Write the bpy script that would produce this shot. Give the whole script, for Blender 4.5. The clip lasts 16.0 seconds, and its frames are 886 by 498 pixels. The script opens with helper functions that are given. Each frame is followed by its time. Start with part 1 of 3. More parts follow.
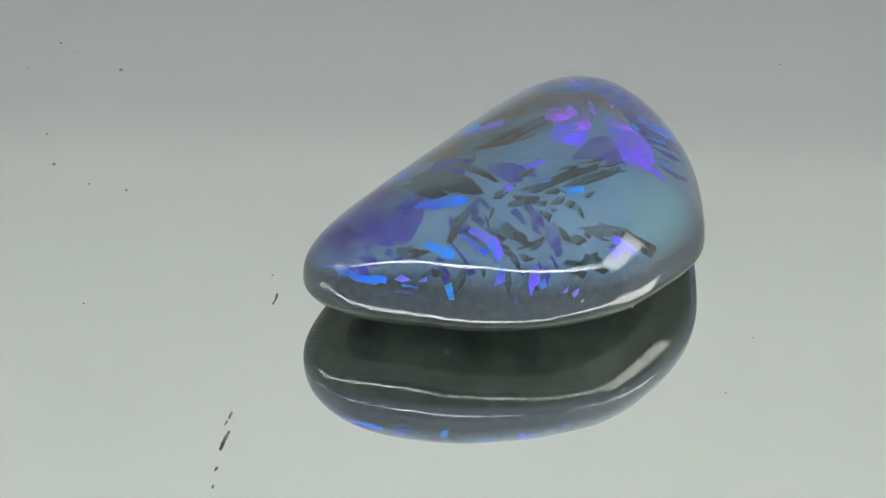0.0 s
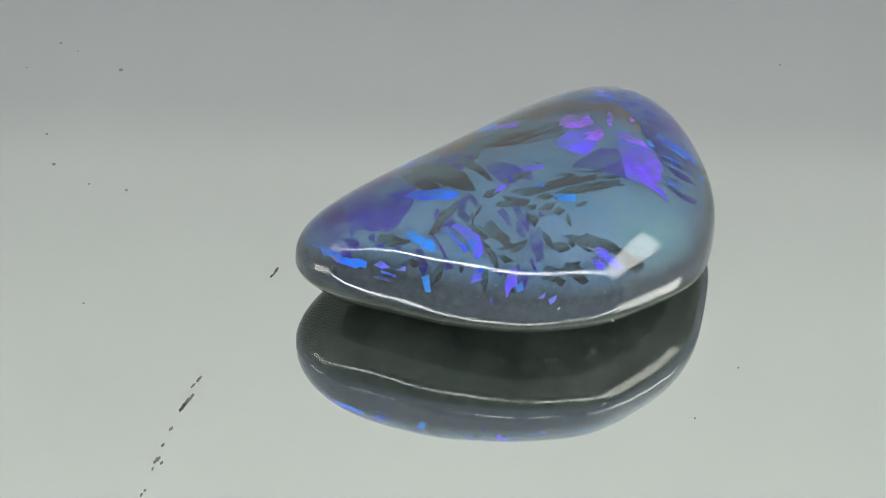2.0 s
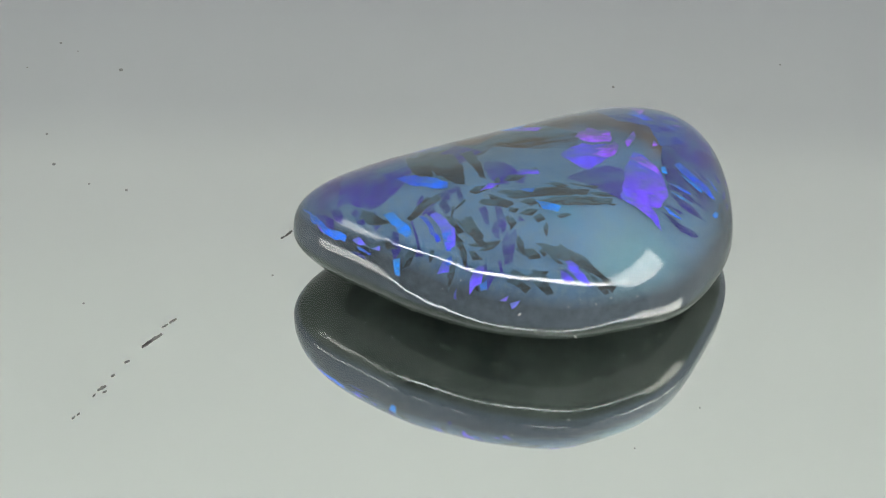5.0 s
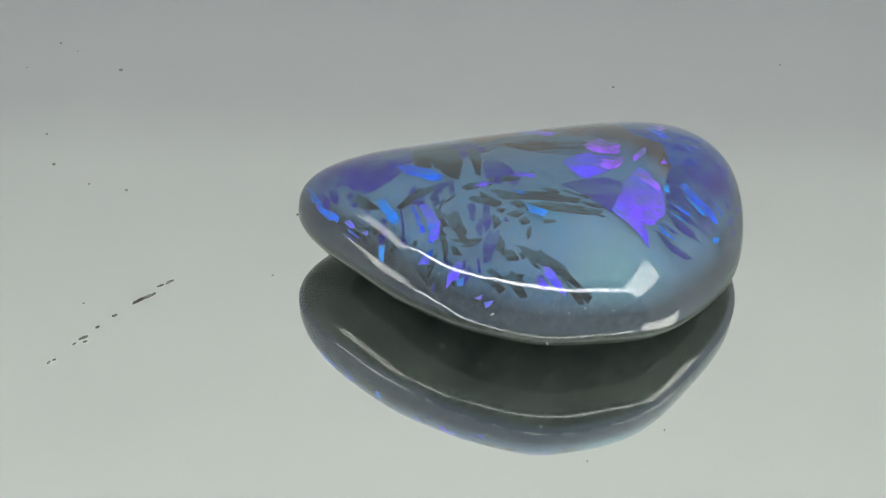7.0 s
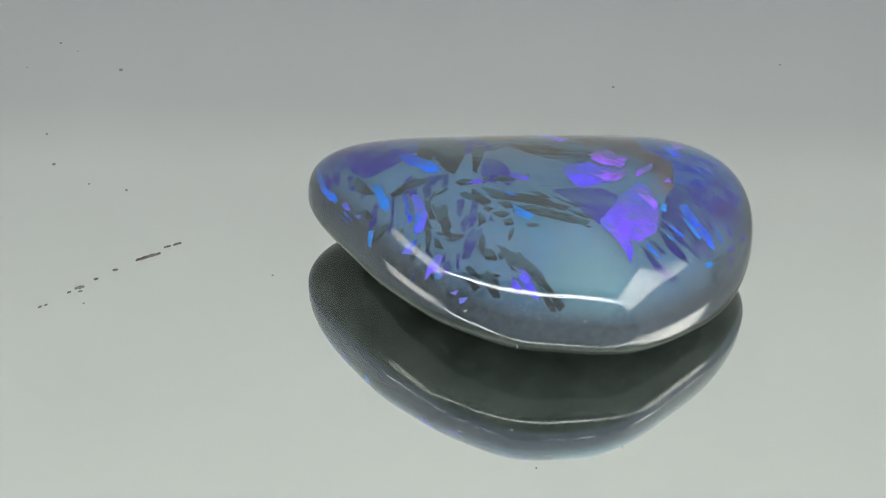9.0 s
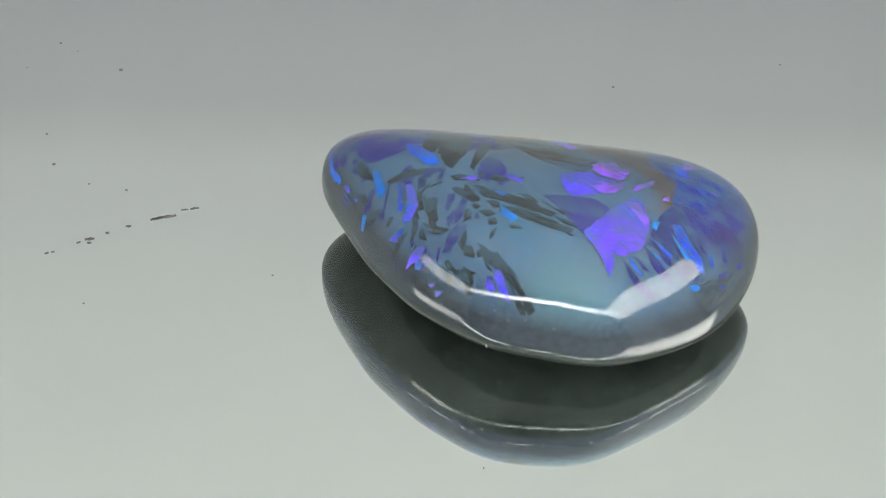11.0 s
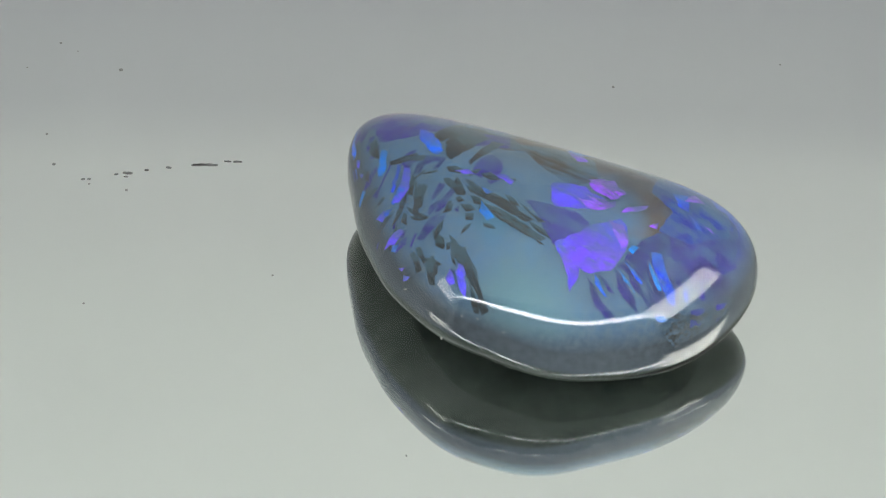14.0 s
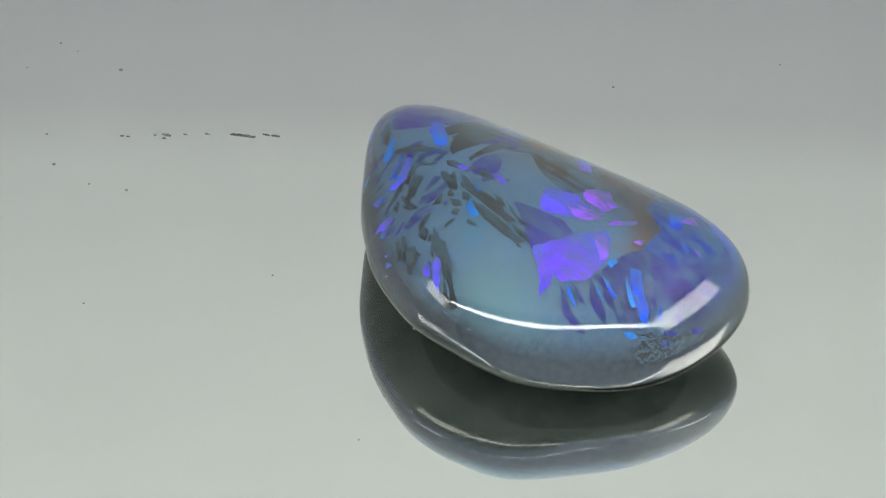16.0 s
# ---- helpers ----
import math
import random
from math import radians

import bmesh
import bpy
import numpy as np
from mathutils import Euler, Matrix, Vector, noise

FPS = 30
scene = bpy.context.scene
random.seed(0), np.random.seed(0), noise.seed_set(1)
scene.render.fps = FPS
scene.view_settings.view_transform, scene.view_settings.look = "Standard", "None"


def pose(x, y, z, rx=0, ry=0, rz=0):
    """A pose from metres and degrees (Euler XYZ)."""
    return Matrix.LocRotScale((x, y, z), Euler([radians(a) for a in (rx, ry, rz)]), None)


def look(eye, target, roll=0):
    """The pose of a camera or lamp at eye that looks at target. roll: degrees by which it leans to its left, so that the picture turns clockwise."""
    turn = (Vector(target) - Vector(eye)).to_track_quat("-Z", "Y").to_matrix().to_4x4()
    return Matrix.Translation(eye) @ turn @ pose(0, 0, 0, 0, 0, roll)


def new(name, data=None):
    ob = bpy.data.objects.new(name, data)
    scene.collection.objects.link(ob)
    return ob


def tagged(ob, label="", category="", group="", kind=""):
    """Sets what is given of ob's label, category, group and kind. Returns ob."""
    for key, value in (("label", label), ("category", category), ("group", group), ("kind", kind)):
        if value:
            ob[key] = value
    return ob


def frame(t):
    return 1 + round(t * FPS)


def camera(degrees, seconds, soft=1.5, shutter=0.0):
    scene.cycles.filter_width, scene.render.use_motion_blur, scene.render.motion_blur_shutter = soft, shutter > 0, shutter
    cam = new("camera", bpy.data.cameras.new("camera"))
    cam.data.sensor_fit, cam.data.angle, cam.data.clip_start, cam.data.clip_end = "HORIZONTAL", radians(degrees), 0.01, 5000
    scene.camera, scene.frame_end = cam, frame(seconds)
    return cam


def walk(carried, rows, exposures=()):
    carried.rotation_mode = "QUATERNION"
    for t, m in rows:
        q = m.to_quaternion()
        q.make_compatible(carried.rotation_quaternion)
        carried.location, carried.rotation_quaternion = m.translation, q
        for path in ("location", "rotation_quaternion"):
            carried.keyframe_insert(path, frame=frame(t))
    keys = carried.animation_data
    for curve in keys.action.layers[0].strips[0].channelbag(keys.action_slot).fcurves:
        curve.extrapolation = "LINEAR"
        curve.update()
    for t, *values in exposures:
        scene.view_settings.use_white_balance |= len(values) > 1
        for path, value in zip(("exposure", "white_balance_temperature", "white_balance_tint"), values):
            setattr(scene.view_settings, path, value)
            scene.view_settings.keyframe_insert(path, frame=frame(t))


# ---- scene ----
cam = camera(18.5, 16.0, soft=1.1)
EYE, AIM = (0.0, -0.1067, 0.09064), (-0.002837, 0.000924, 0.001144)
STILL = look(EYE, AIM, 2.19)
walk(cam, [(0.0, STILL), (16.0, STILL)])

# ---- light: an LED strip over the camera and two soft side panels in a small photo tent ----
world = bpy.data.worlds.new("world")
scene.world = world
world.use_nodes = True
world.node_tree.nodes["Background"].inputs[0].default_value = (0.9, 0.95, 1.0, 1)
world.node_tree.nodes["Background"].inputs[1].default_value = 0.05
scene.view_settings.exposure = 0.98


def strip_light(name, eye, target, length, width, watts, colour):
    data = bpy.data.lights.new(name, "AREA")
    data.shape, data.size, data.size_y, data.energy, data.color = "RECTANGLE", length, width, watts, colour
    ob = new(name, data)
    ob.matrix_world = look(eye, target)
    return ob


LAMP_WHITE = (0.965, 0.975, 1.0)
strip_light("strip_light", (0.0, -0.19, 0.158), (0.0, 0.0, 0.006), 0.6, 0.016, 0.56, LAMP_WHITE)


# ---- materials ----
def material(name):
    m = bpy.data.materials.new(name)
    m.use_nodes = True
    n = m.node_tree.nodes
    return m, n, m.node_tree.links, n["Principled BSDF"]


def mixed(n, l, fac, a, b):
    """A colour mix of two colours or sockets by a socket."""
    mix = n.new("ShaderNodeMix")
    mix.data_type = "RGBA"
    if fac is not None:
        l.new(fac, mix.inputs[0])
    for k, v in ((6, a), (7, b)):
        if isinstance(v, tuple):
            mix.inputs[k].default_value = (*v, 1)
        else:
            l.new(v, mix.inputs[k])
    return mix.outputs[2]


def noisy(n, l, scale, detail=4, rough=0.6, kind="Object", stretch=None):
    tc = n.new("ShaderNodeTexCoord")
    mp = n.new("ShaderNodeMapping")
    l.new(tc.outputs[kind], mp.inputs[0])
    if stretch:
        mp.inputs["Scale"].default_value = stretch
    tex = n.new("ShaderNodeTexNoise")
    tex.inputs["Scale"].default_value, tex.inputs["Detail"].default_value, tex.inputs["Roughness"].default_value = scale, detail, rough
    l.new(mp.outputs[0], tex.inputs[0])
    return tex.outputs[0]


def ramp(n, l, fac, a, b, ca=(0, 0, 0), cb=(1, 1, 1)):
    r = n.new("ShaderNodeValToRGB")
    r.color_ramp.elements[0].position, r.color_ramp.elements[1].position = a, b
    r.color_ramp.elements[0].color, r.color_ramp.elements[1].color = (*ca, 1), (*cb, 1)
    l.new(fac, r.inputs[0])
    return r.outputs[0]


def fabric(name, colour):
    """White light-tent cloth."""
    m, n, l, p = material(name)
    f = noisy(n, l, 14, 3)
    l.new(mixed(n, l, ramp(n, l, f, 0.3, 0.7), tuple(c * 0.985 for c in colour), colour), p.inputs["Base Color"])
    p.inputs["Roughness"].default_value = 0.9
    return m


def plain(name, colour, rough, metal=0.0, vary=0.15, scale=300):
    m, n, l, p = material(name)
    f = noisy(n, l, scale, 4)
    l.new(mixed(n, l, ramp(n, l, f, 0.3, 0.7), tuple(c * (1 - vary) for c in colour), colour), p.inputs["Base Color"])
    p.inputs["Roughness"].default_value, p.inputs["Metallic"].default_value = rough, metal
    return m


WALL_CLOTH = fabric("grey_white_tent_cloth", (0.68, 0.69, 0.69))
DARK_OPENING = fabric("dark_opening_black", (0.03, 0.03, 0.03))


def cloth_with_falloff(name):
    """Roof cloth with painted light: white falling to pale grey towards the back."""
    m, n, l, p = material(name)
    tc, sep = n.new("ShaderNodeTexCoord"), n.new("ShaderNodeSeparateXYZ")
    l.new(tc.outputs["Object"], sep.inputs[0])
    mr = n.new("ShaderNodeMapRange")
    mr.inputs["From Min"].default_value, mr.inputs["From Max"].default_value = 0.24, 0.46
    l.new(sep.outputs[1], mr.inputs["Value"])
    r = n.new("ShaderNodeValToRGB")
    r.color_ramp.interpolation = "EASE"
    # brightness falloff painted into the base colour, front to back
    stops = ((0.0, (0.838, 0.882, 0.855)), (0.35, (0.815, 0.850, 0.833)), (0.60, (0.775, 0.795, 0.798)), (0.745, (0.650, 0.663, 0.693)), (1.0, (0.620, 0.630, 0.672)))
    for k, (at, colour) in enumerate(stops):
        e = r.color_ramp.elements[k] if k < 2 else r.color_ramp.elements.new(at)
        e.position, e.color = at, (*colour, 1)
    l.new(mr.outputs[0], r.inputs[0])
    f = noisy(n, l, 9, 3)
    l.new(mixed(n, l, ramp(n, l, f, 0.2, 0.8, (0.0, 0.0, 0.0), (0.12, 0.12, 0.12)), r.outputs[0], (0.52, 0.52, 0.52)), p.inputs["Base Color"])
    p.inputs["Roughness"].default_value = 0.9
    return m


ROOF_CLOTH = cloth_with_falloff("tent_cloth_painted_falloff")
TABLE_PAINT = plain("white_laminate", (0.75, 0.76, 0.74), 0.5, vary=0.03, scale=60)
MIRROR = plain("mirror_silver", (0.93, 0.94, 0.93), 0.0, 1.0, vary=0.004, scale=80)
BASE_PLASTIC = plain("black_plastic", (0.03, 0.03, 0.032), 0.4)
LAMP_ALLOY = plain("lamp_alloy", (0.7, 0.7, 0.7), 0.35, 1.0)


def mesh_of(bm, name, smooth=True):
    me = bpy.data.meshes.new(name)
    bmesh.ops.recalc_face_normals(bm, faces=bm.faces)
    bm.to_mesh(me)
    bm.free()
    if smooth:
        me.polygons.foreach_set("use_smooth", [True] * len(me.polygons))
    return me


def part(name, bm, mat, parent=None, label="", smooth=True):
    me = mesh_of(bm, name, smooth)
    me.materials.append(mat)
    ob = new(name, me)
    ob.parent = parent
    if label:
        tagged(ob, label)
    return ob


def box_bm(x0, y0, z0, x1, y1, z1, bevel=0.0):
    bm = bmesh.new()
    bmesh.ops.create_cube(bm, size=1)
    for v in bm.verts:
        v.co = ((x0 + x1) / 2 + v.co.x * (x1 - x0), (y0 + y1) / 2 + v.co.y * (y1 - y0), (z0 + z1) / 2 + v.co.z * (z1 - z0))
    if bevel:
        bmesh.ops.bevel(bm, geom=bm.edges[:], offset=bevel, segments=3, affect="EDGES", profile=0.5)
    return bm


def turned(profile, steps=128):
    """A solid of revolution about z from (radius, height) pairs."""
    bm = bmesh.new()
    rings = []
    for r, z in profile:
        if r < 1e-6:
            rings.append([bm.verts.new((0, 0, z))])
        else:
            rings.append([bm.verts.new((r * math.cos(2 * math.pi * k / steps), r * math.sin(2 * math.pi * k / steps), z)) for k in range(steps)])
    for a, b in zip(rings, rings[1:]):
        for k in range(steps):
            q = (k + 1) % steps
            if len(a) == 1:
                bm.faces.new((a[0], b[k], b[q]))
            elif len(b) == 1:
                bm.faces.new((a[k], a[q], b[0]))
            else:
                bm.faces.new((a[k], a[q], b[q], b[k]))
    return bm


# ---- the photo tent and its table ----
TABLE_Z, ROOF_Z = -0.03, 0.288
X, Y0, Y1 = 0.36, -0.25, 0.46
TENT_TURN = pose(0, 0, 0, 0, 0, 2.5)


def tent_piece(name, bm, mat, label, category):
    ob = tagged(part(name, bm, mat, smooth=False), label, category, kind="structure")
    ob.matrix_world = TENT_TURN
    return ob


tent_piece("floor", box_bm(-X - 0.01, Y0 - 0.01, TABLE_Z - 0.02, X + 0.01, Y1 + 0.01, TABLE_Z), TABLE_PAINT, "white laminate table top under the tent", "table top")
wall_back = tent_piece("wall_back", box_bm(-X, Y1, TABLE_Z, X, Y1 + 0.006, ROOF_Z), WALL_CLOTH, "pale grey cloth back wall of a photo tent", "backdrop")
# unseen black sheet, added so the stone's flank mirrors a dark opening
tent_piece("wall_front", box_bm(-X, Y0 - 0.006, TABLE_Z, X, Y0, ROOF_Z), DARK_OPENING, "unseen black sheet for the dark front opening of a photo tent", "curtain")
tent_piece("wall_left", box_bm(-X - 0.006, Y0, TABLE_Z, -X, Y1, ROOF_Z), WALL_CLOTH, "pale grey cloth side wall of a photo tent", "wall")
tent_piece("wall_right", box_bm(X, Y0, TABLE_Z, X + 0.006, Y1, ROOF_Z), WALL_CLOTH, "pale grey cloth side wall of a photo tent", "wall")
ceiling = tent_piece("ceiling", box_bm(-X - 0.006, Y0 - 0.006, ROOF_Z, X + 0.006, Y1 + 0.006, ROOF_Z + 0.006), ROOF_CLOTH, "cloth roof of a photo tent, brightness falloff painted in", "ceiling")

# ---- lamps ----
def glow(name, half_x, half_y, power, edge):
    """A lamp diffuser, brightest in the middle and falling off towards its frame."""
    m, n, l, p = material(name)
    tc, sep = n.new("ShaderNodeTexCoord"), n.new("ShaderNodeSeparateXYZ")
    l.new(tc.outputs["Object"], sep.inputs[0])
    fades = []
    for axis, half in ((0, half_x), (1, half_y)):
        a = n.new("ShaderNodeMath")
        a.operation = "ABSOLUTE"
        l.new(sep.outputs[axis], a.inputs[0])
        mr = n.new("ShaderNodeMapRange")
        mr.interpolation_type = "SMOOTHSTEP"
        mr.inputs["From Min"].default_value, mr.inputs["From Max"].default_value = half, half * edge
        l.new(a.outputs[0], mr.inputs["Value"])
        fades.append(mr.outputs[0])
    mul, scale = n.new("ShaderNodeMath"), n.new("ShaderNodeMath")
    mul.operation = scale.operation = "MULTIPLY"
    l.new(fades[0], mul.inputs[0])
    l.new(fades[1], mul.inputs[1])
    l.new(mul.outputs[0], scale.inputs[0])
    scale.inputs[1].default_value = power
    p.inputs["Base Color"].default_value = (0.8, 0.8, 0.8, 1)
    p.inputs["Emission Color"].default_value = (1.0, 0.985, 0.90, 1)
    l.new(scale.outputs[0], p.inputs["Emission Strength"])
    return m


def light_panel(eye, target, half_x, half_y, power, edge, label):
    lamp = tagged(new("light_panel"), label, "lamp", group="side lamps")
    lamp.matrix_world = look(eye, target) @ pose(0, 0, 0, 0, 180, 0)
    part("diffuser", box_bm(-half_x, -half_y, -0.002, half_x, half_y, 0.0, 0.0004), glow("lamp_diffuser", half_x, half_y, power, edge), lamp, "glowing white diffuser", smooth=False)
    for sx, sy, wx, wy in ((-1, 0, 0.004, half_y + 0.008), (1, 0, 0.004, half_y + 0.008), (0, -1, half_x, 0.004), (0, 1, half_x, 0.004)):
        cx, cy = sx * (half_x + 0.004), sy * (half_y + 0.004)
        part("frame_bar", box_bm(cx - wx, cy - wy, -0.012, cx + wx, cy + wy, 0.002, 0.001), LAMP_ALLOY, lamp, smooth=False)
    part("back_plate", box_bm(-half_x, -half_y, -0.012, half_x, half_y, -0.008), LAMP_ALLOY, lamp, smooth=False)


light_panel((-0.32, -0.130, 0.135), (0.0, -0.08, 0.100), 0.070, 0.036, 4.8, 0.8, "slim low lamp panel with a white diffuser")
light_panel((0.31, -0.105, 0.178), (0.0, -0.05, 0.110), 0.130, 0.060, 6.2, 0.8, "wide lamp panel with a white diffuser")

bar = tagged(new("strip_lamp"), "long slim alloy strip lamp hung over the camera", "lamp")
bar.matrix_world = look((0.0, -0.19, 0.158), (0.0, 0.0, 0.006)) @ pose(0, 0, 0.004)
part("channel", box_bm(-0.302, -0.008, 0.0, 0.302, 0.008, 0.010, 0.001), LAMP_ALLOY, bar, smooth=False)
for sx in (-1, 1):
    part("end_cap", box_bm(sx * 0.3065 - 0.004, -0.009, -0.002, sx * 0.3065 + 0.004, 0.009, 0.011, 0.001), BASE_PLASTIC, bar, smooth=False)

SPECK = plain("dark_speck", (0.38, 0.38, 0.38), 0.8, vary=0.3, scale=3000)


def speck(x, y, size):
    """A small fleck on the roof cloth, placed to fit the camera's mirrored view."""
    bm = bmesh.new()
    bmesh.ops.create_icosphere(bm, subdivisions=2, radius=size)
    for v in bm.verts:
        v.co = (x + v.co.x * random.uniform(0.85, 1.15), y + v.co.y * 1.3, ROOF_Z - 0.0002 + v.co.z * 0.15)
    part("speck", bm, SPECK, ceiling)


for sx, sy, size in ((-0.0729, 0.4112, 0.00047), (-0.0844, 0.3747, 0.00041), (-0.0882, 0.4213, 0.00032), (0.0428, 0.4099, 0.00037), (-0.0673, 0.3661, 0.00035), (-0.0758, 0.3679, 0.00025), (-0.0873, 0.3857, 0.00031), (0.0831, 0.4207, 0.00027), (-0.0333, 0.3382, 0.00024), (-0.0726, 0.3274, 0.00024), (-0.0838, 0.4182, 0.00021), (-0.0949, 0.4111, 0.00021)):
    speck(sx, sy, size)

# ---- the turntable ----
base = tagged(new("motor_drive"), "black plastic motor drive under the mirror plate", "motor")
base.location = (0, 0, TABLE_Z)
part("housing", turned([(0, 0.0), (0.052, 0.0), (0.055, 0.002), (0.054, 0.018), (0.051, 0.0215), (0, 0.0215)]), BASE_PLASTIC, base)
part("spindle", turned([(0, 0.0215), (0.008, 0.0215), (0.008, 0.0245), (0, 0.0245)], 48), BASE_PLASTIC, base)

table = tagged(new("turntable"), "round mirror-topped turntable plate with fine scratches", "turntable")
table.location = (0, 0, 0)
part("plate", turned([(0, -0.0055), (0.068, -0.0055), (0.070, -0.005), (0.070, -0.0032), (0, -0.0032)]), BASE_PLASTIC, table, "black plastic plate")
part("mirror", turned([(0, -0.003), (0.0685, -0.003), (0.069, -0.0026), (0.069, -0.0004), (0.0686, 0.0), (0, 0.0)]), MIRROR, table, "clean silver mirror disc", smooth=False)


INK = plain("dark_scratch", (0.11, 0.11, 0.11), 0.7, vary=0.4, scale=4000)


def scratch(x0, y0, x1, y1, width):
    """A ragged dark scuff on the mirror, from end to end in millimetres."""
    a, b = Vector((x0, y0)) / 1000, Vector((x1, y1)) / 1000
    side = Vector((a.y - b.y, b.x - a.x)).normalized() * width / 2000
    edge = []
    for sign, order in ((1, range(7)), (-1, range(6, -1, -1))):
        for k in order:
            edge.append(a.lerp(b, k / 6) + side * sign * (0.25 + 0.75 * math.sin(math.pi * (0.1 + 0.8 * k / 6))) * random.uniform(0.5, 1.1))
    bm = bmesh.new()
    bm.faces.new([bm.verts.new((*v, 0.00003)) for v in edge])
    low = bmesh.ops.extrude_face_region(bm, geom=bm.faces[:])
    for v in low["geom"]:
        if isinstance(v, bmesh.types.BMVert):
            v.co.z = 0.000004
    part("scratch", bm, INK, table, smooth=False)


scratch(-9.60, 5.92, -10.02, 5.56, 0.16)
scratch(-10.06, 5.54, -10.29, 5.40, 0.09)
scratch(7.55, -11.22, 7.51, -11.17, 0.06)
scratch(3.64, -13.35, 3.58, -13.30, 0.06)
scratch(-16.56, 0.13, -16.95, -0.13, 0.14)
scratch(-17.03, -0.19, -17.37, -0.39, 0.10)
scratch(-17.44, -0.87, -18.52, -1.62, 0.21)
scratch(-18.00, -1.29, -18.56, -1.72, 0.14)
scratch(-19.29, -2.53, -19.55, -2.67, 0.14)
scratch(-20.14, -3.41, -20.32, -3.54, 0.14)
scratch(-20.67, -4.14, -21.11, -4.40, 0.21)
scratch(-20.67, -4.50, -20.88, -4.62, 0.10)
scratch(-21.23, -4.64, -21.39, -4.81, 0.10)
scratch(-22.15, -5.83, -22.30, -5.95, 0.10)
scratch(-22.40, -6.01, -22.56, -6.17, 0.10)


# ---- the opal ----
S = 0.14      # unit of the shape's numbers, in metres
CX, CY = 0.00808, -0.00103
R_WAVES = (0.06552, 0.00599, 0.00273, 0.01248, -0.0007, -0.00214, 0.006, 0.00075, -0.00037, -0.00117, 0.00224, -0.00055, -0.00088, -1e-05, 0.0005, -0.00011, -0.00056, 0.00029, -5e-05, -7e-05, -0.00026)
Z_WAVES = (0.01768, -0.00032, -0.00465, 0.00103, 0.00404, -0.00382, 0.00235, -0.00097, -0.00041)
A_WAVES = (2.7846, -0.61258, 1.3603, -0.37887, -0.52239)
P_WAVES = (0.4440, 0.0449, -0.0491)
E_WAVES = (2.6649, 0.27548, 0.98726)


def waves(c, ph):
    return c[0] + sum(c[1 + 2 * k] * math.cos((k + 1) * ph) + c[2 + 2 * k] * math.sin((k + 1) * ph) for k in range((len(c) - 1) // 2))


def dome(x, y):
    """Height of the stone's upper face before it rounds off, at plan point x, y."""
    x, y = x * 10, y * 10
    flat = 0.05554 + 0.00527 * x - 0.02323 * y + 0.00384 * x * x + 0.0204 * x * y - 0.03151 * y * y
    return flat + 0.00053 * x ** 3 + 0.00241 * x * x * y + 0.00217 * x * y * y - 0.00091 * y ** 3 - 0.00096 * x ** 4 + 0.00087 * x * x * y * y


def stone_point(ph, u, upper, inset=0.0, side=None, floor=None):
    """A point of the stone's skin: ph round the girdle, u from the middle (0) to the girdle (1)."""
    r, zg = waves(R_WAVES, ph) - (inset if side is None else side * (1 - 0.6 * max(0.0, math.sin(ph)))), waves(Z_WAVES, ph)
    x, y = CX + r * math.cos(ph) * u, CY + r * math.sin(ph) * u
    if upper:
        f = max(1 - u ** waves(A_WAVES, ph), 0) ** waves(P_WAVES, ph)
        z = zg * (1 - f) + (dome(x, y) - inset) * f
    else:
        g = max(1 - u ** waves(E_WAVES, ph), 0) ** 0.5617
        z = zg * (1 - g) + (inset if floor is None else floor) * g
    return Vector((x * S, y * S, z * S))


def top_height(x, y, inset=0.0):
    """The skin's upper height in metres at plan point x, y in metres."""
    dx, dy = x / S - CX, y / S - CY
    ph = math.atan2(dy, dx)
    u = min(math.hypot(dx, dy) / (waves(R_WAVES, ph) - inset), 1.0)
    return stone_point(ph, u, True, inset).z


def stone_bm(inset, side=None, floor=None, around=240, up=44, down=44):
    bm = bmesh.new()
    rings = []
    for upper, count in ((True, up), (False, down)):
        steps = [math.sin(math.pi / 2 * k / count) for k in range(count + 1)]
        if not upper:
            steps = steps[-2::-1]
        for u in steps:
            if u < 1e-9:
                rings.append([bm.verts.new(stone_point(0, 0, upper, inset, side, floor))])
            else:
                rings.append([bm.verts.new(stone_point(2 * math.pi * k / around, u, upper, inset, side, floor)) for k in range(around)])
    for a, b in zip(rings, rings[1:]):
        for k in range(around):
            q = (k + 1) % around
            if len(a) == 1:
                bm.faces.new((a[0], b[k], b[q]))
            elif len(b) == 1:
                bm.faces.new((a[k], a[q], b[0]))
            else:
                bm.faces.new((a[k], a[q], b[q], b[k]))
    return bm


def lacquer(name):
    """The clear, polished outer skin of the stone."""
    m, n, l, p = material(name)
    p.inputs["Base Color"].default_value = (0.93, 0.95, 0.97, 1)
    p.inputs["Roughness"].default_value, p.inputs["IOR"].default_value = 0.0, 1.37
    p.inputs["Transmission Weight"].default_value = 1.0
    return m


